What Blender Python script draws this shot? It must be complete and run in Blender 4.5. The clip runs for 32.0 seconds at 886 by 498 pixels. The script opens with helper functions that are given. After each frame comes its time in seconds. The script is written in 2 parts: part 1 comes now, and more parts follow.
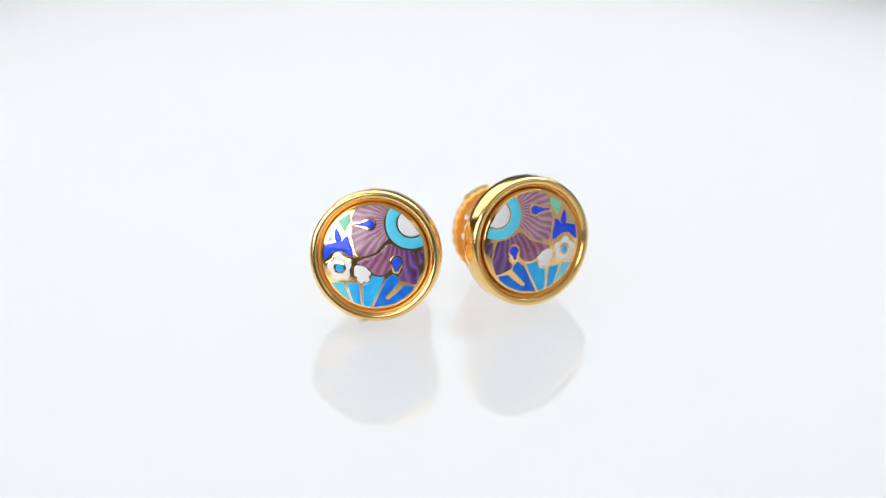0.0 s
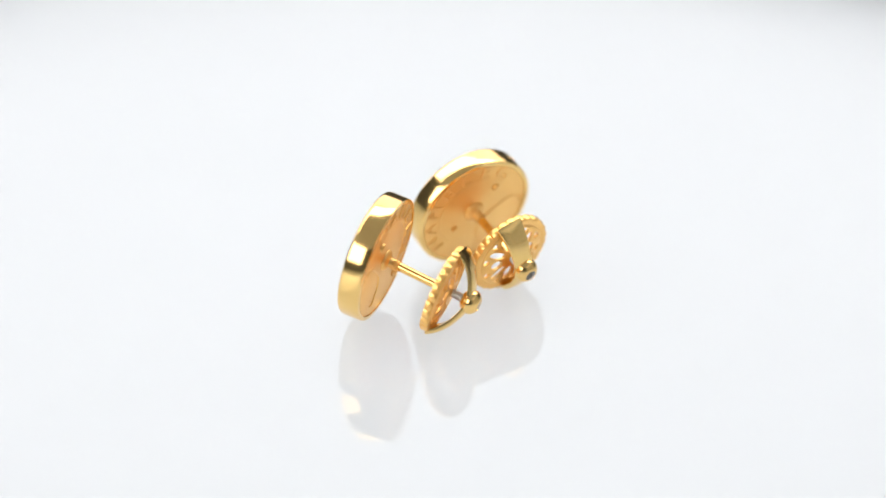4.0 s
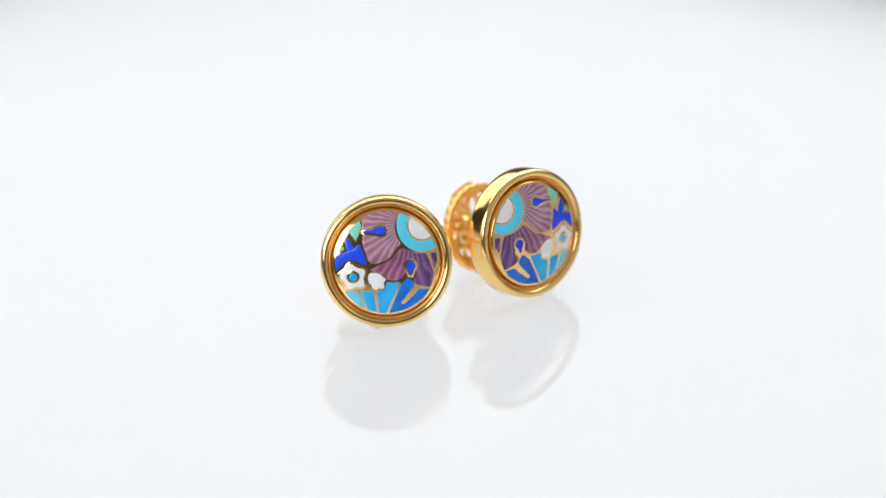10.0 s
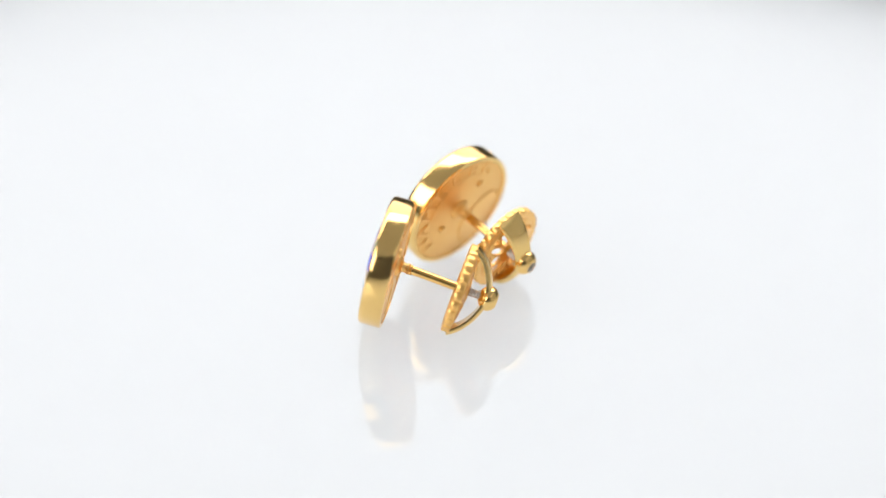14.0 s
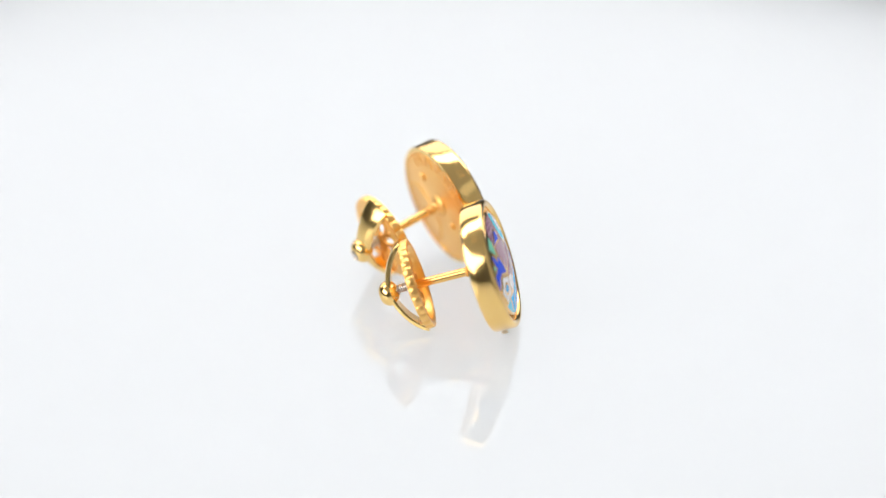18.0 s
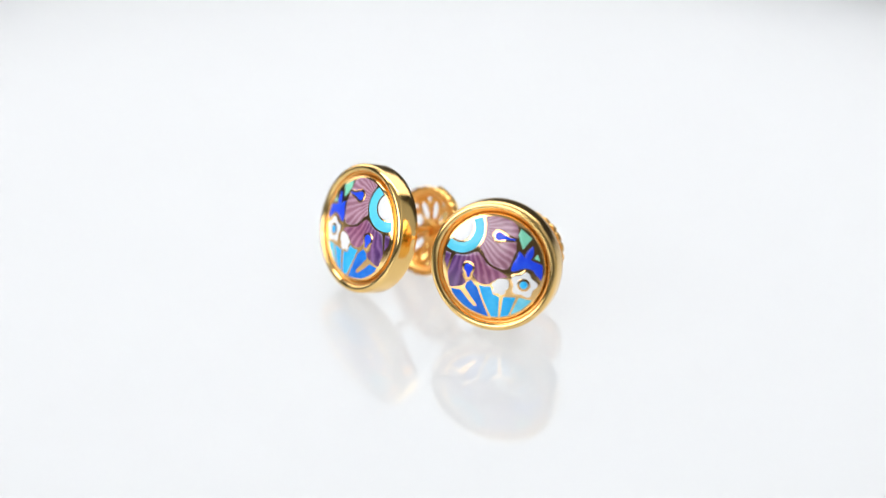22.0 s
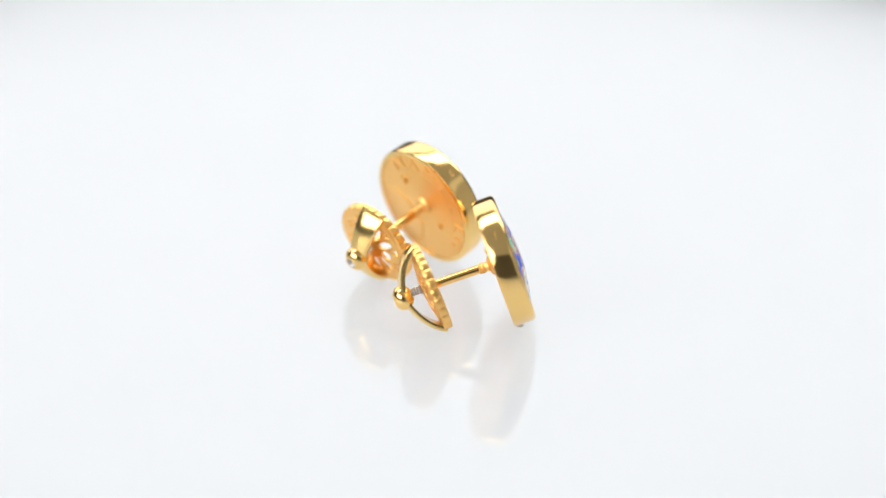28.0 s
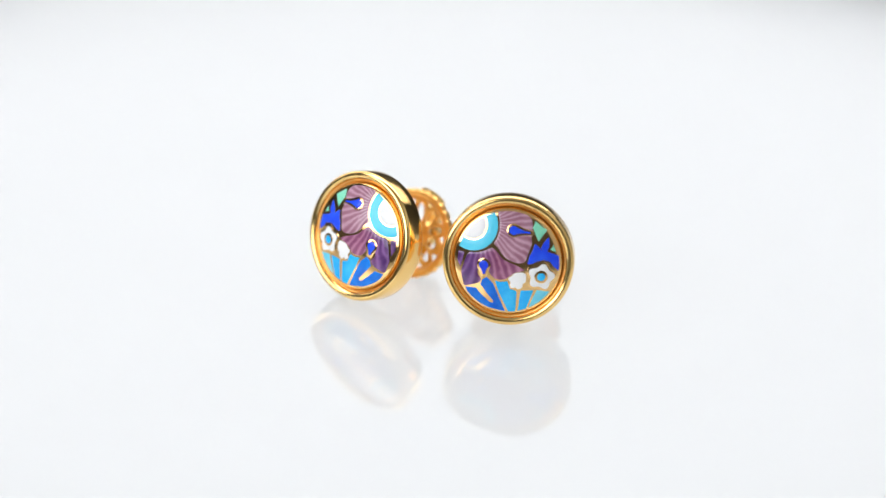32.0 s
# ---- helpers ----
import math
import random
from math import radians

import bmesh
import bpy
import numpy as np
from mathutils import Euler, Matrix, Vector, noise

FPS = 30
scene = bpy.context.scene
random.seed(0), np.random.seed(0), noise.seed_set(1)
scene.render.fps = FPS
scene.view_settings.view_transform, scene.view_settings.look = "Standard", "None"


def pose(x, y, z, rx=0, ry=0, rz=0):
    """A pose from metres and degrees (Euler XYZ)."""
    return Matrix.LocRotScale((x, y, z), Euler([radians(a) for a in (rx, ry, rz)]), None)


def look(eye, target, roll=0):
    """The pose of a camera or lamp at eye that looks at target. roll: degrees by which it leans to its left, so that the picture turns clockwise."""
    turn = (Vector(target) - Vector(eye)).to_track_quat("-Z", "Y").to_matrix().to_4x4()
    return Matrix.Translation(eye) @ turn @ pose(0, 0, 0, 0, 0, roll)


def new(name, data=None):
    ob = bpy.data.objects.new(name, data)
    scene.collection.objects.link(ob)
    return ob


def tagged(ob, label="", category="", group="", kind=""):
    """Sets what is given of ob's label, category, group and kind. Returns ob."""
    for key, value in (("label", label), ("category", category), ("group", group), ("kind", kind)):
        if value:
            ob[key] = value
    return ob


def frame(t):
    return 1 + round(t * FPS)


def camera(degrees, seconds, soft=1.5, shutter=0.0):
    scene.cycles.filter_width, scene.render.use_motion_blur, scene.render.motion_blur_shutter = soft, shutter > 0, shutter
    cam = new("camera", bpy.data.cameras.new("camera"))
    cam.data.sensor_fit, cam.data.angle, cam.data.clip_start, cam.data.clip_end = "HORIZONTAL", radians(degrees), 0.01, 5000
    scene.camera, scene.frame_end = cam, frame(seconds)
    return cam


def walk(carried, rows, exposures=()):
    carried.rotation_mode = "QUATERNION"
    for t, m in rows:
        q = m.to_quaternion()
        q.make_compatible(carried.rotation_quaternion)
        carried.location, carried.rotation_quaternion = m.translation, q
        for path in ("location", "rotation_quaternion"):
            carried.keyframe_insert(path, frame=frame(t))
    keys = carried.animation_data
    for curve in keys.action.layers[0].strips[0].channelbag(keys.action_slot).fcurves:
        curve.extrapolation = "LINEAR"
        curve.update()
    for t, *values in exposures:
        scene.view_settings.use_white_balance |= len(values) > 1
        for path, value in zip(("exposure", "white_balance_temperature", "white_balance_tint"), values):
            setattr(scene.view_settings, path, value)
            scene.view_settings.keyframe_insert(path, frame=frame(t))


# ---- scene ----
from mathutils.geometry import delaunay_2d_cdt

# One turntable shot: two enamel stud earrings turn past a still camera.
MM = 0.001
PERIOD = 10.349           # seconds for one turn, clockwise seen from above
SECONDS = 32.0

cam = camera(13.60, SECONDS, soft=1.38)
EYE = (0.0, -0.38391, 0.19147)
AHEAD = (-0.000422, 0.900523, -0.434808)
VIEW = look(EYE, [e + a for e, a in zip(EYE, AHEAD)], 0.08)
walk(cam, [(0.0, VIEW), (SECONDS, VIEW)])
cam.data.dof.use_dof = True
cam.data.dof.focus_distance = 0.4215
cam.data.dof.aperture_fstop = 8.5

# ---- light: a lit white turntable in a dim room, a big panel over and behind it, a key softbox beside the camera ----
world = bpy.data.worlds.new("studio_air")
world.use_nodes = True
world.node_tree.nodes["Background"].inputs[0].default_value = (0.90, 0.95, 1.0, 1)
world.node_tree.nodes["Background"].inputs[1].default_value = 0.1
scene.world = world


def softbox(name, at, target, width, height, power, colour=(1, 1, 1), roll=0):
    lamp = bpy.data.lights.new(name, "AREA")
    lamp.shape, lamp.size, lamp.size_y = "RECTANGLE", width, height
    lamp.energy, lamp.color = power, colour
    ob = new(name, lamp)
    ob.matrix_world = look(at, target, roll)
    return ob


COOL = (0.966, 0.983, 1.0)


def around(azimuth, elevation, distance):
    """A point seen from the set: azimuth 0 is behind the camera, positive to the camera's right."""
    a, e = radians(azimuth), radians(elevation)
    return (distance * math.sin(a) * math.cos(e), -distance * math.cos(a) * math.cos(e), distance * math.sin(e))


def panel(name, azimuth, elevation, distance, width, height, glow, roll=0):
    """A softbox whose face glows with the given radiance."""
    return softbox(name, around(azimuth, elevation, distance), (0, 0, 0), width, height, glow * math.pi * width * height, COOL, roll)


panel("softbox_overhead", 190, 70, 0.75, 1.50, 0.25, 5.4)
panel("softbox_back", 186, 35.5, 0.95, 2.40, 0.62, 2.0, -14)
panel("softbox_key", -52, 26, 0.75, 0.76, 0.40, 4.6)
# unseen lamp assumed in the turntable's base; it softens shadows through the translucent platter
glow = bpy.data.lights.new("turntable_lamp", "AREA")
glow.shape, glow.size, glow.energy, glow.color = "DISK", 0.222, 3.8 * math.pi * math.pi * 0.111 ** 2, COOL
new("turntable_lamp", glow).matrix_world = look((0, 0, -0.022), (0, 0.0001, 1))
# unseen lamp added in place of the room's brighter right side
panel("softbox_fill", 63, 20, 0.80, 1.25, 0.90, 0.37)
# unseen lamp added for the dull glow of the ceiling and as soft fill
softbox("ceiling_light", (0.0, -0.6, 1.48), (0.0, -0.6, 0), 3.6, 3.0, 0.30 * math.pi * 3.6 * 3.0, (0.98, 0.98, 1.0))


# ---- materials ----
def material(name, colour, rough=0.5, metal=0.0, **more):
    m = bpy.data.materials.new(name)
    m.use_nodes = True
    b = m.node_tree.nodes["Principled BSDF"]
    b.inputs["Base Color"].default_value = (*colour, 1)
    b.inputs["Roughness"].default_value = rough
    b.inputs["Metallic"].default_value = metal
    for key, value in more.items():
        b.inputs[key.replace("_", " ")].default_value = value
    return m


def node(m, kind, **inputs):
    n = m.node_tree.nodes.new(kind)
    for key, value in inputs.items():
        n.inputs[key.replace("_", " ")].default_value = value
    return n


def textured(m, scale, low, high, rough_low, rough_high, bump=0.0, bump_scale=None, distance=0.0001):
    """Cloudy colour and gloss at one scale, fine relief at another."""
    t, b = m.node_tree, m.node_tree.nodes["Principled BSDF"]
    place = t.nodes.new("ShaderNodeTexCoord")
    cloud = node(m, "ShaderNodeTexNoise", Scale=scale, Detail=5.0, Roughness=0.6)
    t.links.new(place.outputs["Object"], cloud.inputs["Vector"])
    ramp = t.nodes.new("ShaderNodeValToRGB")
    ramp.color_ramp.elements[0].position, ramp.color_ramp.elements[1].position = 0.3, 0.7
    ramp.color_ramp.elements[0].color, ramp.color_ramp.elements[1].color = (*low, 1), (*high, 1)
    t.links.new(cloud.outputs["Fac"], ramp.inputs["Fac"])
    t.links.new(ramp.outputs["Color"], b.inputs["Base Color"])
    span = node(m, "ShaderNodeMapRange", To_Min=rough_low, To_Max=rough_high)
    t.links.new(cloud.outputs["Fac"], span.inputs["Value"])
    t.links.new(span.outputs["Result"], b.inputs["Roughness"])
    if bump:
        grain = node(m, "ShaderNodeTexNoise", Scale=bump_scale, Detail=4.0)
        t.links.new(place.outputs["Object"], grain.inputs["Vector"])
        relief = node(m, "ShaderNodeBump", Strength=bump, Distance=distance)
        t.links.new(grain.outputs["Fac"], relief.inputs["Height"])
        t.links.new(relief.outputs["Normal"], b.inputs["Normal"])
    return m


def milky(name, low, high, surface):
    """Opal acrylic: light passes it and is scattered, the upper skin is glossy."""
    m = material(name, low)
    t = m.node_tree
    t.nodes.remove(t.nodes["Principled BSDF"])
    place = t.nodes.new("ShaderNodeTexCoord")
    cloud = node(m, "ShaderNodeTexNoise", Scale=14.0, Detail=5.0, Roughness=0.6)
    t.links.new(place.outputs["Object"], cloud.inputs["Vector"])
    ramp = t.nodes.new("ShaderNodeValToRGB")
    ramp.color_ramp.elements[0].color, ramp.color_ramp.elements[1].color = (*low, 1), (*high, 1)
    t.links.new(cloud.outputs["Fac"], ramp.inputs["Fac"])
    passed = t.nodes.new("ShaderNodeBsdfTranslucent")
    t.links.new(ramp.outputs["Color"], passed.inputs["Color"])
    skin = node(m, "ShaderNodeBsdfDiffuse", Color=(*surface, 1))
    body = node(m, "ShaderNodeMixShader", Fac=0.64)
    t.links.new(skin.outputs[0], body.inputs[1])
    t.links.new(passed.outputs[0], body.inputs[2])
    gloss = node(m, "ShaderNodeBsdfGlossy", Roughness=0.012)
    facing = node(m, "ShaderNodeFresnel", IOR=1.49)
    whole = t.nodes.new("ShaderNodeMixShader")
    t.links.new(facing.outputs[0], whole.inputs[0])
    t.links.new(body.outputs[0], whole.inputs[1])
    t.links.new(gloss.outputs[0], whole.inputs[2])
    t.links.new(whole.outputs[0], t.nodes["Material Output"].inputs["Surface"])
    return m


GOLD = textured(material("polished_gold", (0.95, 0.68, 0.26), 0.06, 1.0), 260, (0.94, 0.62, 0.215), (0.96, 0.655, 0.255), 0.11, 0.18, 0.13, 420, 0.00004)
SATIN = textured(material("satin_gold", (0.95, 0.62, 0.22), 0.35, 1.0), 300, (0.99, 0.59, 0.19), (0.995, 0.64, 0.23), 0.36, 0.48, 0.12, 2500, 0.00003)
CAST = textured(material("cast_gold", (0.95, 0.62, 0.22), 0.20, 1.0), 400, (0.98, 0.56, 0.165), (0.985, 0.61, 0.205), 0.28, 0.42, 0.15, 1200, 0.00005)
WIRE = textured(material("gold_cloison", (0.93, 0.66, 0.33), 0.16, 1.0), 500, (0.92, 0.57, 0.22), (0.96, 0.62, 0.27), 0.06, 0.12, 0.04, 1500, 0.00002)
POLISHED = textured(material("polished_red_gold", (0.97, 0.6, 0.2), 0.2, 1.0), 500, (0.96, 0.57, 0.17), (0.98, 0.62, 0.21), 0.12, 0.22, 0.12, 900, 0.00004)
STRAP = textured(material("softly_polished_gold", (0.95, 0.64, 0.24), 0.24, 1.0), 420, (0.945, 0.63, 0.22), (0.96, 0.67, 0.26), 0.13, 0.22, 0.08, 800, 0.00004)
# steel for inside the nut's hole, with the hole's shade put into its colour
SHADED_STEEL = material("shaded_steel", (0.60, 0.58, 0.57), 0.40, 1.0)
STEEL = material("silver_steel", (0.84, 0.82, 0.80), 0.34, 1.0)
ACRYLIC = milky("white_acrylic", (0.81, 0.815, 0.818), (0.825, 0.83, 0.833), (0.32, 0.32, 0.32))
WAX = textured(material("pale_wax", (0.86, 0.85, 0.83), 0.3), 900, (0.85, 0.84, 0.82), (0.91, 0.90, 0.89), 0.2, 0.3)
TABLE = textured(material("grey_laminate", (0.2, 0.2, 0.2), 0.6), 20, (0.17, 0.17, 0.175), (0.22, 0.22, 0.225), 0.5, 0.65)
PAPER = textured(material("white_paper", (0.85, 0.85, 0.85), 0.7), 20, (0.83, 0.83, 0.84), (0.86, 0.86, 0.86), 0.65, 0.8)
WALLPAINT = textured(material("grey_studio_paint", (0.12, 0.12, 0.13), 0.8), 3, (0.25, 0.25, 0.255), (0.29, 0.29, 0.295), 0.7, 0.9)


def enamel(name, low, high):
    m = material(name, low, 0.12, 0.0, Coat_Weight=0.05, Coat_Roughness=0.04, IOR=1.36)
    return textured(m, 420, low, high, 0.08, 0.16, 0.03, 700, 0.00003)


WHITE = enamel("white_enamel", (0.80, 0.80, 0.81), (0.87, 0.87, 0.87))
TURQUOISE = enamel("turquoise_enamel", (0.09, 0.60, 0.84), (0.14, 0.68, 0.89))
SKY = enamel("sky_blue_enamel", (0.010, 0.36, 0.88), (0.05, 0.55, 0.95))
PALE = enamel("pale_turquoise_enamel", (0.10, 0.54, 0.78), (0.24, 0.70, 0.84))
ROYAL = enamel("royal_blue_enamel", (0.003, 0.10, 0.60), (0.018, 0.25, 0.84))
COBALT = enamel("cobalt_enamel", (0.018, 0.045, 0.74), (0.03, 0.11, 0.86))
MINT = enamel("mint_enamel", (0.20, 0.64, 0.44), (0.30, 0.74, 0.54))


def ribbed(name, low, high, cx, cy, count, far=None, x0=0.0, x1=1.0):
    """Translucent enamel over ribs that fan out from one point; far: the two colours that it shades into between x0 and x1."""
    m = material(name, low, 0.14, 0.0, Coat_Weight=0.5, Coat_Roughness=0.06, IOR=1.4)
    t, b = m.node_tree, m.node_tree.nodes["Principled BSDF"]
    place = t.nodes.new("ShaderNodeTexCoord")
    split = t.nodes.new("ShaderNodeSeparateXYZ")
    t.links.new(place.outputs["Object"], split.inputs[0])

    def op(kind, a, c=None):
        n = t.nodes.new("ShaderNodeMath")
        n.operation = kind
        for i, v in enumerate((a, c)):
            if v is None:
                continue
            if isinstance(v, (int, float)):
                n.inputs[i].default_value = v
            else:
                t.links.new(v, n.inputs[i])
        return n.outputs[0]

    def ramp(fac, a, c):
        n = t.nodes.new("ShaderNodeValToRGB")
        n.color_ramp.elements[0].color, n.color_ramp.elements[1].color = (*a, 1), (*c, 1)
        n.color_ramp.elements[0].position, n.color_ramp.elements[1].position = 0.18, 0.88
        t.links.new(fac, n.inputs["Fac"])
        return n.outputs["Color"]

    wob = node(m, "ShaderNodeTexNoise", Scale=700.0, Detail=5.0)
    t.links.new(place.outputs["Object"], wob.inputs["Vector"])
    broad = node(m, "ShaderNodeTexNoise", Scale=380.0, Detail=3.0)
    t.links.new(place.outputs["Object"], broad.inputs["Vector"])
    angle = op("ARCTAN2", op("SUBTRACT", split.outputs["Y"], cy * MM), op("SUBTRACT", split.outputs["X"], cx * MM))
    turn = op("ADD", op("MULTIPLY", angle, float(count)), op("MULTIPLY", broad.outputs["Fac"], 10.0))
    wave = op("POWER", op("ADD", op("MULTIPLY", op("SINE", turn), 0.5), 0.5), 1.7)
    fac = op("ADD", op("ADD", op("MULTIPLY", wave, 0.40), op("MULTIPLY", wob.outputs["Fac"], 0.48)), op("MULTIPLY", broad.outputs["Fac"], 0.22))
    colour = ramp(fac, low, high)
    if far:
        span = node(m, "ShaderNodeMapRange", From_Min=x0 * MM, From_Max=x1 * MM)
        t.links.new(split.outputs["X"], span.inputs["Value"])
        blend = t.nodes.new("ShaderNodeMix")
        blend.data_type = "RGBA"
        t.links.new(span.outputs["Result"], blend.inputs["Factor"])
        t.links.new(colour, blend.inputs[6])
        t.links.new(ramp(fac, *far), blend.inputs[7])
        colour = blend.outputs[2]
    t.links.new(colour, b.inputs["Base Color"])
    relief = node(m, "ShaderNodeBump", Strength=0.35, Distance=0.00006)
    t.links.new(wave, relief.inputs["Height"])
    t.links.new(relief.outputs["Normal"], b.inputs["Normal"])
    return m


# ---- mesh helpers ----
def part(name, bm, mat, parent, label="", smooth=True):
    data = bpy.data.meshes.new(name)
    bmesh.ops.recalc_face_normals(bm, faces=bm.faces)
    bm.to_mesh(data)
    bm.free()
    data.materials.append(mat)
    if smooth:
        data.shade_smooth()
        data.set_sharp_from_angle(angle=radians(38))
    ob = new(name, data)
    ob.parent = parent
    if label:
        ob["label"] = label
    return ob


def lathe(profile, turns=128, bm=None):
    """A closed profile of (radius, height) in mm, spun round the local z axis."""
    bm = bm or bmesh.new()
    rings = []
    for i in range(turns):
        a = 2 * math.pi * i / turns
        rings.append([bm.verts.new((r * math.cos(a) * MM, r * math.sin(a) * MM, z * MM)) for r, z in profile])
    n = len(profile)
    for i in range(turns):
        p, q = rings[i], rings[(i + 1) % turns]
        for j in range(n):
            k = (j + 1) % n
            ring = [p[j], q[j], q[k], p[k]]
            if profile[j][0] < 1e-9:
                ring.pop(0)
            if profile[k][0] < 1e-9:
                ring.pop(-1)
            if len(ring) >= 3:
                bm.faces.new(ring)
    bmesh.ops.remove_doubles(bm, verts=bm.verts, dist=1e-7)
    return bm


def sweep(sections, closed=False, bm=None):
    """Skin cross-sections (lists of Vectors in mm, already in place) in order."""
    bm = bm or bmesh.new()
    rows = [[bm.verts.new(v * MM) for v in s] for s in sections]
    n = len(rows[0])
    last = len(rows) if closed else len(rows) - 1
    for i in range(last):
        a, b = rows[i], rows[(i + 1) % len(rows)]
        for j in range(n):
            bm.faces.new((a[j], a[(j + 1) % n], b[(j + 1) % n], b[j]))
    if not closed:
        bm.faces.new(rows[0][::-1])
        bm.faces.new(rows[-1])
    return bm


def tube(points, radius, sides=8, closed=False, flat=1.0, bm=None):
    """A round wire along points (Vectors in mm) that lie about level in z; flat squeezes it in z."""
    pts = [Vector(p) for p in points]
    sections = []
    for i, p in enumerate(pts):
        before = pts[i - 1] if i or closed else p
        after = pts[(i + 1) % len(pts)] if i < len(pts) - 1 or closed else p
        along = (after - before).normalized()
        side = along.cross(Vector((0, 0, 1)))
        side = side.normalized() if side.length > 1e-4 else Vector((1, 0, 0))
        up = side.cross(along)
        sections.append([p + radius * (math.cos(a) * side + flat * math.sin(a) * up) for a in (2 * math.pi * j / sides for j in range(sides))])
    return sweep(sections, closed, bm)


def smooth_outline(corners, steps=6, tight=False):
    """A closed curve through the corners (Catmull-Rom), or straight edges."""
    n, out = len(corners), []
    for i in range(n):
        p0, p1, p2, p3 = (Vector(corners[(i + k) % n]) for k in (-1, 0, 1, 2))
        for s in range(steps):
            t = s / steps
            if tight:
                out.append(p1.lerp(p2, t))
            else:
                out.append(0.5 * (2 * p1 + (p2 - p0) * t + (2 * p0 - 5 * p1 + 4 * p2 - p3) * t * t + (3 * p1 - p0 - 3 * p2 + p3) * t ** 3))
    return out


def slab(outline, low, high, limit=5.80, inset=0.09):
    """A flat enamel field with softened upper edges; what passes the plate's edge is cut off along it."""
    pts = []
    for v in outline:
        v = Vector((v[0], v[1]))
        if v.length > limit:
            v = v.normalized() * limit
        if not pts or (v - pts[-1]).length > 0.015:
            pts.append(v)
    while (pts[0] - pts[-1]).length < 0.015:
        pts.pop()
    n = len(pts)
    area = sum(pts[i].x * pts[(i + 1) % n].y - pts[i].y * pts[(i + 1) % n].x for i in range(n))
    if area < 0:
        pts.reverse()
    inner = []
    for i in range(n):
        d = pts[(i + 1) % n] - pts[i - 1]
        side = Vector((-d.y, d.x))
        side = side.normalized() if side.length > 1e-6 else Vector((0, 0))
        inner.append(pts[i] + side * inset)
    bm = bmesh.new()
    rows = [[bm.verts.new((p.x * MM, p.y * MM, z * MM)) for p in line] for line, z in ((pts, low), (pts, high - 0.035), (inner, high))]
    for a, b in zip(rows, rows[1:]):
        for i in range(n):
            k = (i + 1) % n
            bm.faces.new((a[i], a[k], b[k], b[i]))
    # the top: the inner outline filled, with points between so that it can follow the dome
    xs, ys = [p.x for p in inner], [p.y for p in inner]
    fill = list(inner)
    step = 0.42
    for i in range(int((max(xs) - min(xs)) / step) + 1):
        for j in range(int((max(ys) - min(ys)) / step) + 1):
            fill.append(Vector((min(xs) + (i + 0.5) * step, min(ys) + (j + 0.5) * step)))
    points, _, faces, *_ = delaunay_2d_cdt(fill, [(i, (i + 1) % n) for i in range(n)], [], 1, 1e-5)
    top = [bm.verts.new((p.x * MM, p.y * MM, high * MM)) for p in points]
    for f in faces:
        bm.faces.new([top[i] for i in f])
    bmesh.ops.remove_doubles(bm, verts=rows[2] + top, dist=2e-6)
    bmesh.ops.delete(bm, geom=[v for v in bm.verts if not v.link_faces], context="VERTS")
    return dome(bm)


def circle(cx, cy, r, n=48, start=0.0, end=360.0):
    return [Vector((cx + r * math.cos(radians(start + (end - start) * i / n)), cy + r * math.sin(radians(start + (end - start) * i / n)))) for i in range(n)]


def letter_mesh(text, size, depth):
    """One raised letter as a mesh about its own centre line, in mm."""
    curve = bpy.data.curves.new("letter", "FONT")
    curve.body, curve.size, curve.extrude, curve.align_x = text, size, depth, "CENTER"
    curve.resolution_u, curve.bevel_depth, curve.bevel_resolution, curve.offset = 3, 0.06, 1, -0.055
    ob = new("letter", curve)
    data = bpy.data.meshes.new_from_object(ob.evaluated_get(bpy.context.evaluated_depsgraph_get()))
    bpy.data.objects.remove(ob)
    bpy.data.curves.remove(curve)
    bm = bmesh.new()
    bm.from_mesh(data)
    bpy.data.meshes.remove(data)
    for v in bm.verts:
        v.co.x *= 1.34
    return bm


def pierced(outlines, half, bevel):
    """A flat plate in mm with the first outline as its edge and the others as holes."""
    curve = bpy.data.curves.new("plate", "CURVE")
    curve.dimensions, curve.fill_mode, curve.extrude, curve.bevel_depth, curve.bevel_resolution = "2D", "BOTH", half, bevel, 2
    curve.offset = -bevel
    for line in outlines:
        spline = curve.splines.new("POLY")
        spline.points.add(len(line) - 1)
        for point, v in zip(spline.points, line):
            point.co = (v.x, v.y, 0, 1)
        spline.use_cyclic_u = True
    ob = new("plate", curve)
    data = bpy.data.meshes.new_from_object(ob.evaluated_get(bpy.context.evaluated_depsgraph_get()))
    bpy.data.objects.remove(ob)
    bpy.data.curves.remove(curve)
    bm = bmesh.new()
    bm.from_mesh(data)
    bpy.data.meshes.remove(data)
    bmesh.ops.remove_doubles(bm, verts=bm.verts, dist=1e-4)
    return bm


def dome(bm):
    """Bulge a flat field (in mm, built at 0) into the shallow dome of the face."""
    for v in bm.verts:
        r = math.hypot(v.co.x, v.co.y) / MM
        v.co.z += (0.02 + 0.80 * (1 - (r / 5.9) ** 2)) * MM
    return bm


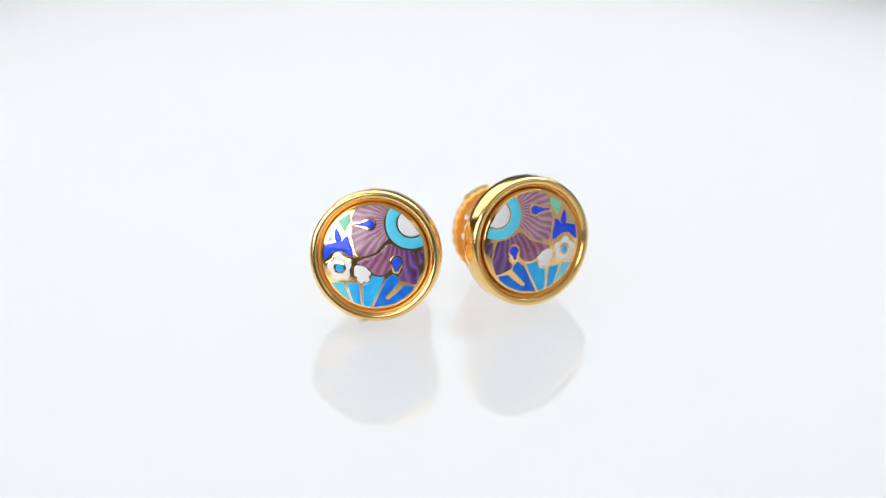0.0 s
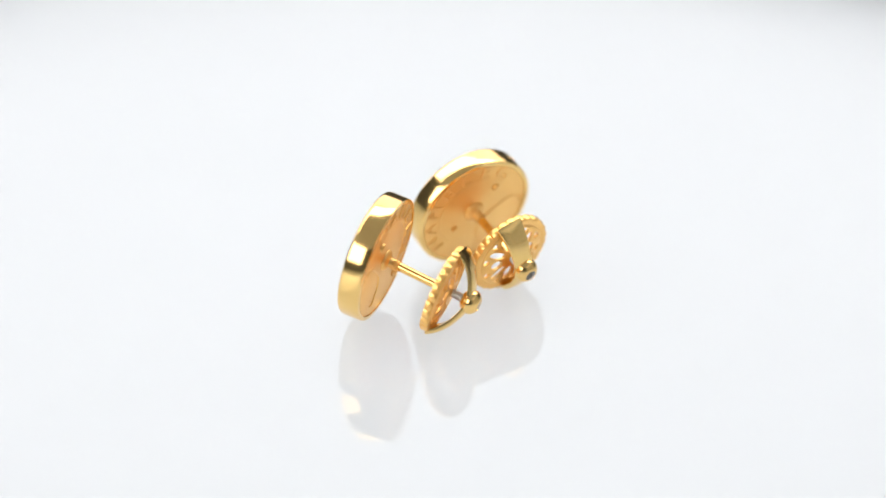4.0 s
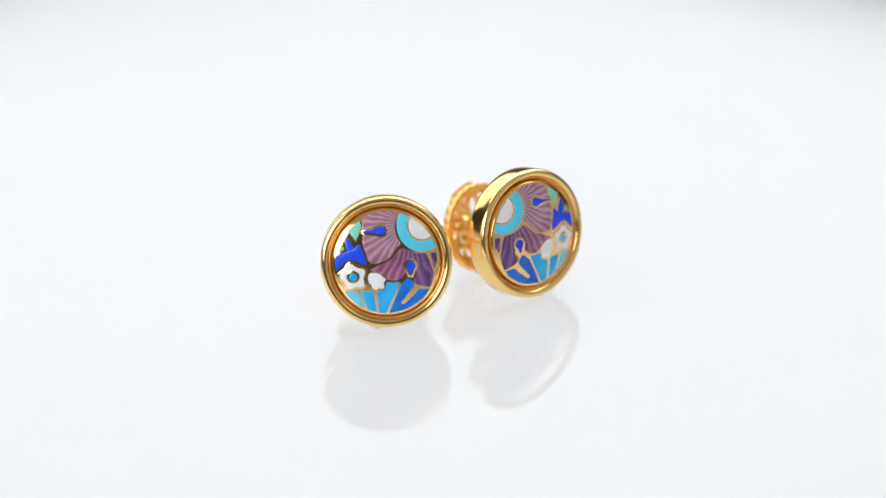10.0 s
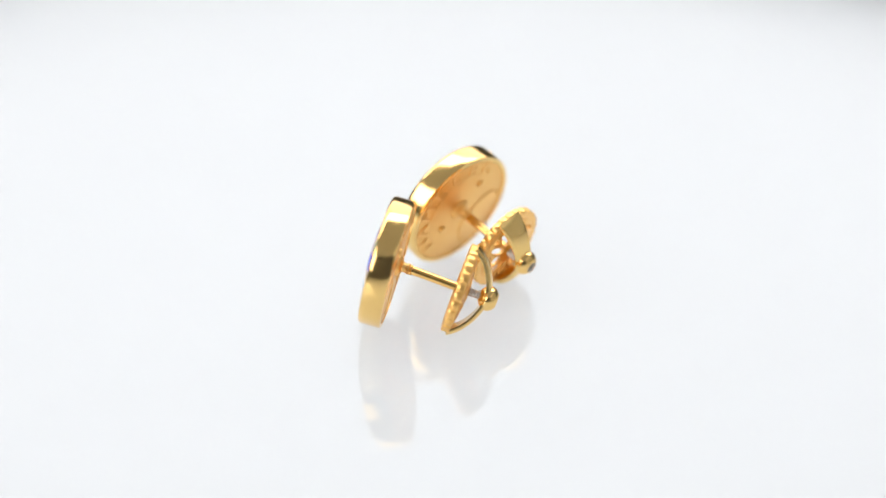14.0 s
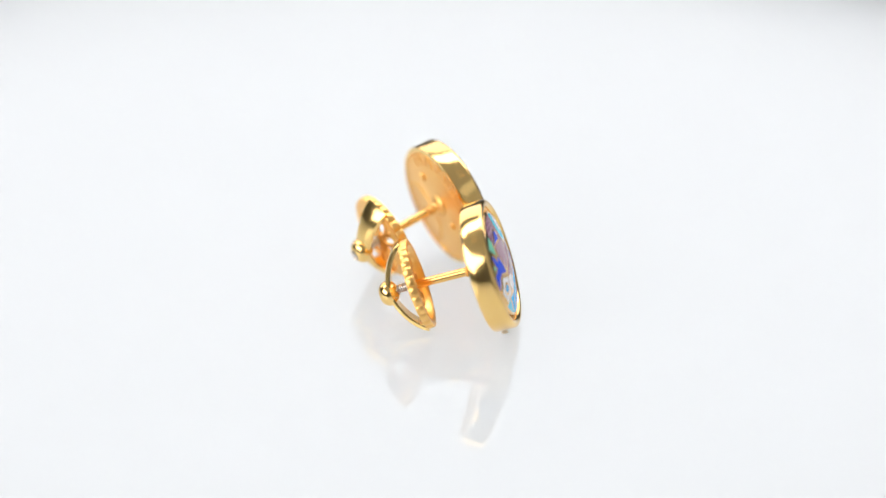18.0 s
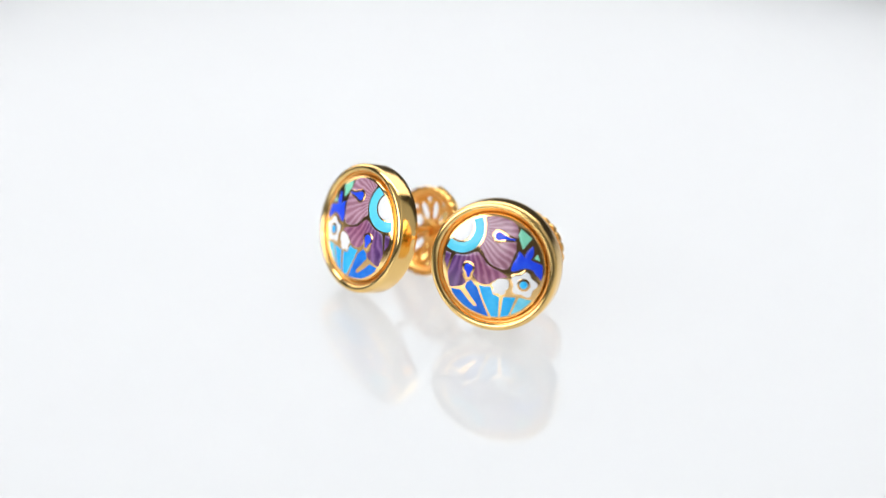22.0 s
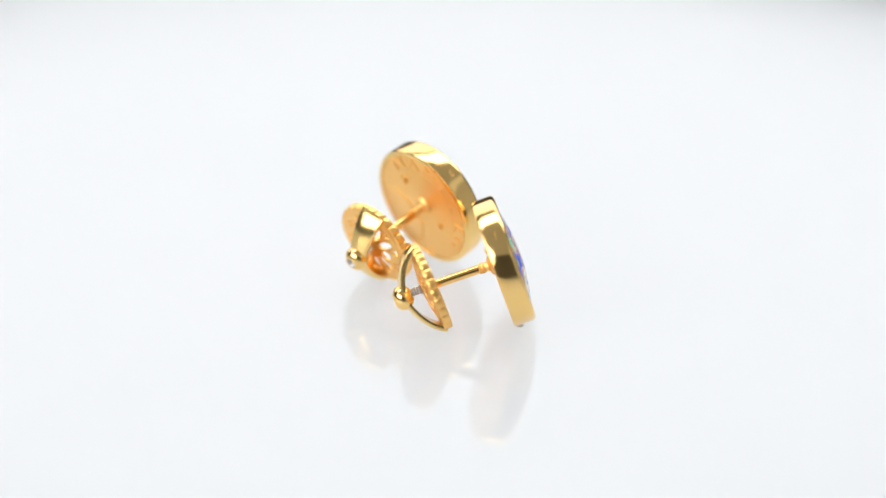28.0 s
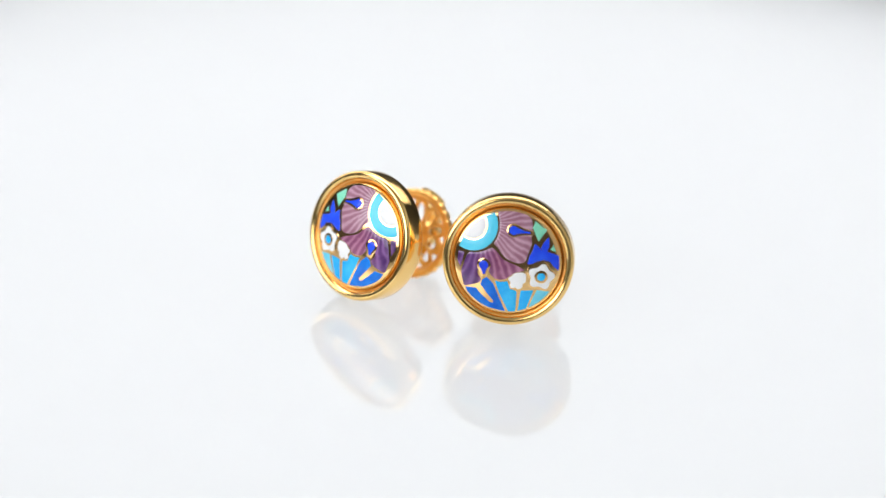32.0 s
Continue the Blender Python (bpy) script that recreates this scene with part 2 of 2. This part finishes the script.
# ---- the set ----
def studio():
    bm = bmesh.new()
    profile = [(0, 0), (40, 0), (100, 0), (147, 0), (149, 0), (149.7, -0.3), (150, -1), (150, -7), (149.5, -7.8), (149, -8), (0, -8)]
    lathe(profile, 160, bm)
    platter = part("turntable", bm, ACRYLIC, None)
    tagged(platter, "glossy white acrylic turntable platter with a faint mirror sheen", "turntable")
    base = bmesh.new()
    lathe([(118, -8.2), (120, -9), (120, -28), (118, -30), (0, -30), (0, -27), (112, -27), (114, -25), (114, -8.2)], 96, base)
    part("base", base, PAPER, platter, "matt white plastic base")
    # tabletop under the turntable
    bm = bmesh.new()
    bmesh.ops.create_cube(bm, size=1)
    for v in bm.verts:
        v.co = Vector((v.co.x * 0.9, v.co.y * 0.7, -0.045 + v.co.z * 0.03))
    bmesh.ops.bevel(bm, geom=bm.edges[:], offset=0.004, segments=2, affect="EDGES")
    table = part("tabletop", bm, TABLE, None)
    tagged(table, "plain matt grey tabletop under the turntable", "tabletop", kind="structure")
    # plain room round the set
    for name, lo, hi in (
        ("floor", (-2.4, -2.4, -0.82), (2.4, 2.4, -0.80)), ("ceiling", (-2.4, -2.4, 1.50), (2.4, 2.4, 1.55)),
        ("wall_north", (-2.4, 2.4, -0.8), (2.4, 2.5, 1.5)), ("wall_south", (-2.4, -2.5, -0.8), (2.4, -2.4, 1.5)),
        ("wall_west", (-2.5, -2.4, -0.8), (-2.4, 2.4, 1.5)), ("wall_east", (2.4, -2.4, -0.8), (2.5, 2.4, 1.5))):
        bm = bmesh.new()
        bmesh.ops.create_cube(bm, size=1)
        for v in bm.verts:
            v.co = Vector([lo[i] + (v.co[i] + 0.5) * (hi[i] - lo[i]) for i in range(3)])
        tagged(part(name, bm, WALLPAINT, None, smooth=False), "plain grey painted studio " + name.split("_")[0], name.split("_")[0], kind="structure")
    return platter


# ---- one earring: face towards local +z, upright along local +y, all in mm about the middle of the enamel ----
def bezel(parent):
    bm = bmesh.new()
    arc = [(6.985 + 0.475 * math.cos(radians(a)), -0.36 + 0.50 * math.sin(radians(a))) for a in range(0, 166, 15)]
    profile = [(7.26, -2.55), (7.38, -2.50), (7.44, -2.36), (7.46, -1.6)] + arc + [(6.515, -0.28), (6.51, -0.9), (6.51, -1.2), (6.88, -2.0), (6.88, -2.55)]
    lathe(profile, 160, bm)
    ring = part("bezel", bm, GOLD, parent, "polished gold bezel ring with a rounded bead")
    collar = lathe([(6.505, -0.32), (6.45, -0.34), (6.34, -0.42), (6.23, -0.56), (6.19, -0.68), (6.19, -1.1), (6.505, -1.1)], 160)
    part("inner_collar", collar, SATIN, ring, "satin gold step inside the bezel")
    for turn, wide in ((127.0, 0.26), (129.6, 0.34), (132.6, 0.22)):
        stamp = bmesh.new()
        bmesh.ops.create_cube(stamp, size=1)
        for v in stamp.verts:
            v.co = Vector((7.46 + v.co.x * 0.06, v.co.y * wide, -1.15 + v.co.z * 0.5)) * MM
        bmesh.ops.bevel(stamp, geom=stamp.edges[:], offset=0.02 * MM, segments=1, affect="EDGES")
        stamp.transform(Matrix.Rotation(radians(turn), 4, "Z"))
        part("hallmark", stamp, GOLD, ring)
    return ring


def face(parent, s):
    """The cloisonne plate; s = 1, or -1 for the mirrored partner."""
    bm = dome(lathe([(0, -0.9), (6.12, -0.9), (6.12, -0.14), (6.04, -0.03)] + [(5.96 - 0.596 * i, 0.0) for i in range(10)] + [(0, 0.0)], 128))
    plate = part("enamel_plate", bm, WIRE, parent, "round gold cloisonne plate")
    side = "" if s > 0 else "_mirrored"
    lilac = ribbed("lilac_ribbed_enamel" + side, (0.24, 0.085, 0.14), (0.60, 0.37, 0.46), s * 2.5, 4.4, 40)
    plum = ribbed("plum_ribbed_enamel" + side, (0.17, 0.040, 0.105), (0.50, 0.215, 0.34), s * 2.7, 4.2, 40, ((0.05, 0.014, 0.10), (0.25, 0.115, 0.32)), s * 1.2, s * 4.0)

    def cell(name, outline, mat, label, high=0.04):
        return part(name, slab([(s * x, y) for x, y in outline], -0.05, high), mat, plate, label)

    # the sun ring and its white middle
    cx, cy = 4.10, 4.06
    band = circle(cx, cy, 2.90, 60, 140, 310) + circle(cx, cy, 1.74, 50, 310, 140)
    cell("sun_ring", band, TURQUOISE, "turquoise enamel ring")
    cell("sun_middle", circle(cx, cy, 1.54, 60, 120, 330) + [Vector((cx, cy))], WHITE, "white enamel disc")
    # ribbed fields
    cell("lilac_field", smooth_outline([(-2.66, 4.66), (-2.15, 5.35), (-0.71, 5.9), (0.81, 5.75), (1.25, 5.55), (1.03, 4.64), (1.04, 3.6), (1.26, 2.76), (1.57, 2.15), (1.11, 1.70), (0.77, 1.15), (0.26, 0.58), (-0.47, 0.17), (-1.15, 0.00), (-1.75, 0.04), (-2.12, 0.42), (-2.44, 1.48), (-2.70, 2.25), (-2.62, 2.92), (-2.70, 3.68)]), lilac, "lilac enamel over fanned ribs")
    cell("plum_field", smooth_outline([(-1.92, -0.80), (-0.99, -0.27), (-0.25, 0.04), (0.53, 0.43), (1.18, 1.17), (1.75, 1.60), (2.57, 1.28), (3.43, 1.00), (4.36, 0.92), (4.72, 0.36), (5.0, -0.49), (5.24, -1.35), (5.06, -2.38), (4.83, -2.94), (3.98, -2.78), (3.16, -2.46), (2.98, -2.0), (3.32, -1.52), (3.30, -1.02), (2.73, -1.30), (2.20, -0.93), (1.94, -1.37), (1.43, -1.86), (0.79, -2.02), (0.14, -1.91), (-0.3, -1.5), (-0.96, -1.11)]), plum, "plum enamel over fanned ribs, shading into dark violet")
    cell("violet_sliver", smooth_outline([(4.94, 0.92), (5.62, 1.03), (5.72, -0.04), (5.34, -0.85)], 5, True), plum, "dark violet enamel sliver")

    # drops
    def drop(x, y, r, tx, ty, name, waist):
        d = Vector((tx - x, ty - y))
        a0 = math.degrees(math.atan2(d.y, d.x))
        n = Vector((-d.y, d.x)).normalized()
        for grow, high, kind, mat, label in ((0.27, 0.06, name + "_wire", WIRE, "gold wire round the drop"), (0.0, 0.085, name, COBALT, "cobalt blue enamel drop")):
            w = r * waist + grow
            tip, neck = Vector((tx, ty)) + d.normalized() * grow, Vector((x, y)) + d * 0.58
            spread = 46 + 12 * grow
            out = circle(x, y, r + grow, 28, a0 + spread, a0 + 360 - spread) + [neck - n * w, tip - n * w * 0.6, tip + n * w * 0.6, neck + n * w]
            cell(kind, out, mat, label, high)

    drop(-0.60, 3.70, 0.53, -2.52, 3.47, "upper_drop", 0.32)
    drop(2.69, -0.40, 0.54, 2.64, -1.46, "lower_drop", 0.48)
    # blossom and bud
    fx, fy = -3.84, -1.54
    petals = [Vector((fx + r * math.cos(a), fy + r * math.sin(a))) for a, r in ((2 * math.pi * i / 90, 1.40 + 0.18 * math.cos(5 * (2 * math.pi * i / 90 - radians(102)))) for i in range(90))]
    cell("blossom_wire", [Vector((fx, fy)) + (v - Vector((fx, fy))) * (1 + 0.21 / (v - Vector((fx, fy))).length) for v in petals], WIRE, "gold wire round the blossom", 0.045)
    cell("blossom", petals, WHITE, "white five-lobed enamel blossom", 0.06)
    part("blossom_ring", slab([(s * v.x, v.y) for v in circle(fx, fy, 0.80, 40)], 0.0, 0.072), WIRE, plate, "gold wire ring")
    part("blossom_eye", slab([(s * v.x, v.y) for v in circle(fx, fy, 0.50, 32)], 0.0, 0.088), SKY, plate, "sky blue enamel dot")
    cell("bud", smooth_outline([(-2.13, -1.38), (-1.79, -1.08), (-0.97, -1.16), (-0.56, -1.50), (-0.18, -1.85), (-0.42, -2.30), (-0.32, -2.66), (-0.60, -2.95), (-0.98, -2.86), (-1.26, -3.08), (-1.74, -2.78), (-1.80, -2.42), (-2.1, -2.18)]), WHITE, "white enamel bud")
    # bird-like cobalt flower and its green leaves
    cell("cobalt_blossom", smooth_outline([(-5.85, 0.90), (-4.59, 1.33), (-4.33, 1.50), (-3.8, 1.57), (-3.3, 2.12), (-3.0, 2.23), (-2.78, 1.44), (-2.46, 0.83), (-2.28, -0.10), (-2.86, -0.04), (-3.24, 0.20), (-3.99, 0.42), (-4.72, 0.26), (-5.14, -0.28), (-5.75, -0.83), (-5.95, 0.32)], 4, True), COBALT, "cobalt blue enamel blossom")
    cell("cobalt_petal", smooth_outline([(-4.55, 2.95), (-4.07, 2.48), (-3.74, 1.70), (-4.33, 1.44), (-4.62, 1.93)]), COBALT, "cobalt blue enamel petal", 0.05)
    cell("mint_leaf", smooth_outline([(-4.33, 3.80), (-2.98, 4.78), (-2.74, 3.98), (-3.43, 2.50), (-3.98, 3.30)], 5, True), MINT, "mint green enamel leaf")
    cell("mint_leaflet", smooth_outline([(-5.12, 2.15), (-4.76, 1.60), (-5.40, 1.36)], 5, True), MINT, "mint green enamel leaflet")
    # blue fan below
    cell("pale_fan", smooth_outline([(-4.85, -3.27), (-3.37, -3.10), (-2.44, -5.20), (-3.3, -4.95), (-4.4, -4.1)], 6, True), PALE, "pale turquoise enamel field")
    cell("sky_fan", smooth_outline([(-3.01, -3.13), (-1.56, -3.22), (-1.25, -5.75), (-2.22, -5.35)], 6, True), SKY, "sky blue enamel field")
    cell("sky_fan", smooth_outline([(-1.12, -3.30), (-0.35, -3.05), (-0.05, -2.15), (0.71, -2.28), (1.36, -2.16), (0.90, -3.51), (-0.19, -5.85), (-1.00, -5.85)], 6, True), SKY, "sky blue enamel field")
    cell("royal_leaf", smooth_outline([(1.53, -2.53), (2.31, -1.76), (2.84, -2.13), (3.02, -2.69), (2.38, -3.54), (1.55, -4.56), (1.58, -4.82), (1.95, -4.76), (2.92, -3.84), (3.58, -3.12), (4.72, -3.14), (4.40, -3.95), (3.45, -4.75), (2.2, -5.4), (0.14, -5.85)], 5, True), ROYAL, "royal blue enamel leaf split by a gold vein")
    return plate


def back(parent, letters, first, spots, mirror):
    """Satin back plate with raised legend; angles run clockwise as seen from behind, 0 at the top."""
    bm = lathe([(0, -1.9), (6.90, -1.9), (6.90, -2.43), (6.82, -2.47), (0, -2.47)], 128)
    plate = part("back_plate", bm, SATIN, parent, "satin gold back plate with raised lettering")

    def place(angle, r):
        # seen from behind, local x runs to the left
        return Vector((-r * math.sin(radians(angle)), r * math.cos(radians(angle))))

    for i, ch in enumerate(letters):
        angle = first + 26.3 * i
        bm = letter_mesh(ch, 2.25, 0.08)
        turn = Matrix.Rotation(radians(180), 4, "Y")
        p = place(angle, 5.16)
        m = Matrix.Translation(Vector((p.x, p.y, -2.47)) * MM) @ Matrix.Rotation(radians(angle), 4, "Z") @ turn @ Matrix.Scale(MM, 4)
        bm.transform(m)
        part("raised_letter", bm, SATIN, plate)
    # raised lines: legend border and the tail of a curl
    ring = [Vector((*place(a, 4.80), -2.46)) for a in range(int(first) - 12, int(first) + 172, 4)]
    part("border_line", tube(ring, 0.10, 8, False, 0.8), SATIN, plate)
    curl = smooth_outline([(6.15, -0.05), (5.85, 0.60), (5.2, 0.93), (4.4, 0.80), (3.6, 0.32), (2.5, -0.50), (1.4, -1.6), (0.95, -2.9), (1.2, -4.2), (2.2, -5.2)], 5)[:46]
    part("swirl_line", tube([Vector((mirror * v.x, v.y, -2.46)) for v in curl], 0.13, 8), SATIN, plate)
    for angle, r, size in spots:
        p = place(angle, r)
        spot = lathe([(0, -2.4), (0.55 * size, -2.4), (0.55 * size, -2.60), (0.45 * size, -2.76), (0.22 * size, -2.84), (0, -2.86)], 24)
        bmesh.ops.translate(spot, verts=spot.verts, vec=Vector((p.x, p.y, 0)) * MM)
        part("spot", spot, SATIN, plate)
    return plate


def post(parent, dx, dy):
    pin = part("post", lathe([(0, -2.9), (0.51, -2.9), (0.50, -10.95), (0.42, -11.05), (0, -11.05)], 32), POLISHED, parent, "slim gold post")
    collar = lathe([(0, -2.4), (1.32, -2.4), (1.28, -2.60), (1.12, -2.80), (0.88, -2.95), (0.66, -3.04), (0.57, -3.2), (0.54, -3.5), (0.64, -3.58), (0.66, -3.74), (0.62, -3.84), (0.54, -3.90), (0.62, -3.98), (0.62, -4.12), (0.52, -4.2), (0, -4.2)], 40)
    part("collar", collar, SATIN, pin, "satin gold solder collar")
    thread = []
    for i in range(5):
        z = -11.05 - i * 0.28
        thread += [(0.40, z), (0.52, z - 0.10), (0.52, z - 0.16), (0.40, z - 0.27)]
    part("thread", lathe([(0, -10.95)] + thread + [(0.25, -12.48), (0, -12.48)], 24), STEEL, pin, "silvery screw thread")
    for ob in (pin, *pin.children):
        for v in ob.data.vertices:
            lean = max(0.0, -2.5 - v.co.z / MM) / 7.5
            v.co.x += dx * lean * MM
            v.co.y += dy * lean * MM
    return pin


def screw_back(parent, roll, dx, dy, lean_x, lean_y):
    """Pierced scalloped disc with an arched strap that carries a ball nut."""
    pivot = Matrix.Translation((0, 0, -10 * MM))
    turn = Matrix.Translation((dx * MM, dy * MM, 0)) @ pivot @ Matrix.Rotation(radians(-lean_x), 4, "Y") @ Matrix.Rotation(radians(lean_y), 4, "X") @ pivot.inverted() @ Matrix.Rotation(radians(roll), 4, "Z")
    bm = bmesh.new()
    count, sections, n = 26, [], 312
    for i in range(n):
        a = 2 * math.pi * i / n
        r = 5.04 + 0.19 * abs(math.cos(count * a / 2)) ** 0.6
        sections.append([Vector((x * math.cos(a), x * math.sin(a), z)) for x, z in ((4.06, -10.14), (4.32, -9.80), (4.52, -9.52), (4.74, -9.44), (r - 0.08, -9.50), (r, -9.62), (r, -10.34), (r - 0.08, -10.46), (4.76, -10.52), (4.46, -10.53), (4.20, -10.48), (4.04, -10.34))])
    sweep(sections, True, bm)
    disc = part("screw_back", bm, CAST, parent, "gold scalloped screw back")
    disc_mesh = [disc]
    # pierced bowl: eight petal openings, two round ones, small darts between them near the rim
    holes = [circle(0, 0, 0.60, 24)]
    for i in range(10):
        a = i * 36.0
        c, d = math.cos(radians(a)), math.sin(radians(a))
        if i % 5:
            shape = [(1.46 + 2.16 * (1 - math.cos(math.pi * j / 12)) / 2, 0.49 * math.sin(math.pi * j / 12) ** 0.85) for j in range(13)]
            shape += [(u, -v) for u, v in shape[-2:0:-1]]
        else:
            shape = [(2.30 + 0.66 * math.cos(radians(15 * j)), 0.66 * math.sin(radians(15 * j))) for j in range(24)]
        holes.append([Vector((u * c - v * d, u * d + v * c)) for u, v in shape])
        c, d = math.cos(radians(a + 18)), math.sin(radians(a + 18))
        shape = smooth_outline([(3.25, 0.0), (3.86, 0.40), (3.98, 0.0), (3.86, -0.40)], 4)
        holes.append([Vector((v.x * c - v.y * d, v.x * d + v.y * c)) for v in shape])
    bm = pierced([circle(0, 0, 4.30, 72)] + holes, 0.10, 0.09)
    for v in bm.verts:
        r = math.hypot(v.co.x, v.co.y)
        v.co.z += -10.36 - 0.50 * (1 - (r / 4.3) ** 2)
        v.co *= MM
    disc_mesh.append(part("pierced_bowl", bm, CAST, disc, "satin gold bowl pierced with petal openings"))
    bm = lathe([(0.56, -10.40), (0.66, -10.32), (1.00, -10.36), (1.24, -10.52), (1.24, -10.98), (1.02, -11.06), (0.56, -11.06)], 40)
    disc_mesh.append(part("hub", bm, CAST, disc))
    # strap: two arms that rise from the rim to the ball
    for side in (1, -1):
        sections, steps = [], 18
        for i in range(steps + 1):
            t = i / steps
            a = t * math.pi / 2
            y = 5.05 * (0.62 * math.cos(a) + 0.38 * (1 - t))
            z = -10.15 - 3.1 * (0.62 * math.sin(a) + 0.38 * t)
            half = 1.70 - 0.58 * math.sin(a * 0.95)
            ny, nz = 0.5 + 0.5 * math.cos(a), -0.8 * (0.5 + 0.5 * math.sin(a))
            normal = Vector((0, ny, nz)).normalized()
            p = Vector((0, y * side, z))
            normal.y *= side
            thick = 0.54
            row = []
            for x, d in ((-half, -thick / 2), (half, -thick / 2), (half + 0.02, 0.0), (half - 0.1, thick / 2), (half * 0.62, thick * 0.72), (half * 0.25, thick * 0.85), (-half * 0.25, thick * 0.85), (-half * 0.62, thick * 0.72), (-half + 0.1, thick / 2), (-half - 0.02, 0.0)):
                row.append(p + normal * d + Vector((x, 0, 0)))
            sections.append(row)
        disc_mesh.append(part("strap_arm", sweep(sections), STRAP, disc, "polished arched gold strap"))
    ball = [(0.62, -12.25)] + [(1.46 * math.sin(radians(a)), -13.36 + 1.2 * math.cos(radians(a))) for a in range(28, 153, 7)] + [(0.66, -14.40), (0.63, -14.3), (0.63, -13.7)]
    disc_mesh.append(part("ball_nut", lathe(ball, 56), GOLD, disc, "polished gold ball nut with a threaded hole"))
    groove = []
    for i in range(7):
        z = -12.35 - i * 0.28
        groove += [(0.62, z), (0.53, z - 0.1), (0.53, z - 0.16), (0.62, z - 0.27)]
    disc_mesh.append(part("hole_thread", lathe([(0.68, -12.25)] + groove + [(0.68, -14.36)], 28), SHADED_STEEL, disc, "silvery inner thread, coloured darker for the hole's shade"))
    for ob in disc_mesh:
        ob.data.transform(turn)
    return disc


def earring(label, s, letters, first, spots, mirror, roll, dx, dy, lean_x, lean_y):
    root = new("stud_earring")
    root.empty_display_size = 0.002
    bezel(root)
    face(root, s)
    back(root, letters, first, spots, mirror)
    post(root, dx, dy)
    screw_back(root, roll, dx, dy, lean_x, lean_y)
    return tagged(root, label, "earring", "pair of stud earrings")


def standing(x, y, z, facing, tilt):
    """The pose at 0 s: middle of the face in mm, its heading (0 towards -y, positive towards +x) and its upward tilt."""
    h, t = radians(facing), radians(tilt)
    n = Vector((math.sin(h) * math.cos(t), -math.cos(h) * math.cos(t), math.sin(t)))
    right = Vector((0, 0, 1)).cross(n).normalized()
    up = n.cross(right)
    m = Matrix((right, up, n)).transposed().to_4x4()
    m.translation = Vector((x, y, z)) * MM
    return m


platter = studio()
FIRST = standing(-7.94, -5.86, 8.02, -7.9, 18.0)
SECOND = standing(9.92, -2.11, 8.06, 27.2, 13.0)
first = earring("round gold stud earring with blue, white and plum cloisonne flowers", 1, "NAMELEG", -128, ((37, 3.9, 0.8), (-130, 3.1, 0.75)), -1, -15, 0.04, 0.05, -5.2, -1.8)
second = earring("round gold stud earring with mirrored blue, white and plum cloisonne flowers", -1, "NAMELEG", -31, ((-42, 3.9, 1.0), (128, 3.1, 0.75)), 1, 16, 0.16, -0.55, -1.6, -5.6)


def wax_dab():
    """A flat dab of pale wax that steadies one earring."""
    bm = lathe([(0, 0.0), (0.40, 0.0), (0.48, 0.02), (0.49, 0.05), (0.42, 0.09), (0.25, 0.12), (0, 0.13)], 28)
    for v in bm.verts:
        a = math.atan2(v.co.y, v.co.x)
        v.co.x *= 1 + 0.12 * math.sin(2 * a + 0.5)
        v.co.y *= 0.82 + 0.08 * math.sin(3 * a)
    return tagged(part("wax_dab", bm, WAX, None), "small pale dab of wax under the gold bezel on the turntable", "wax dab")


DAB = pose(-0.0094, -0.0062, 0.0, 0, 0, -20)
dab = wax_dab()


def motions():
    for thing, start in ((first, FIRST), (second, SECOND), (dab, DAB), (platter, Matrix.Identity(4))):
        rows = []
        for i in range(0, 193):
            t = i / 6
            if t <= SECONDS + 0.001:
                rows.append((t, Matrix.Rotation(-2 * math.pi * t / PERIOD, 4, "Z") @ start))
        walk(thing, rows)


motions()
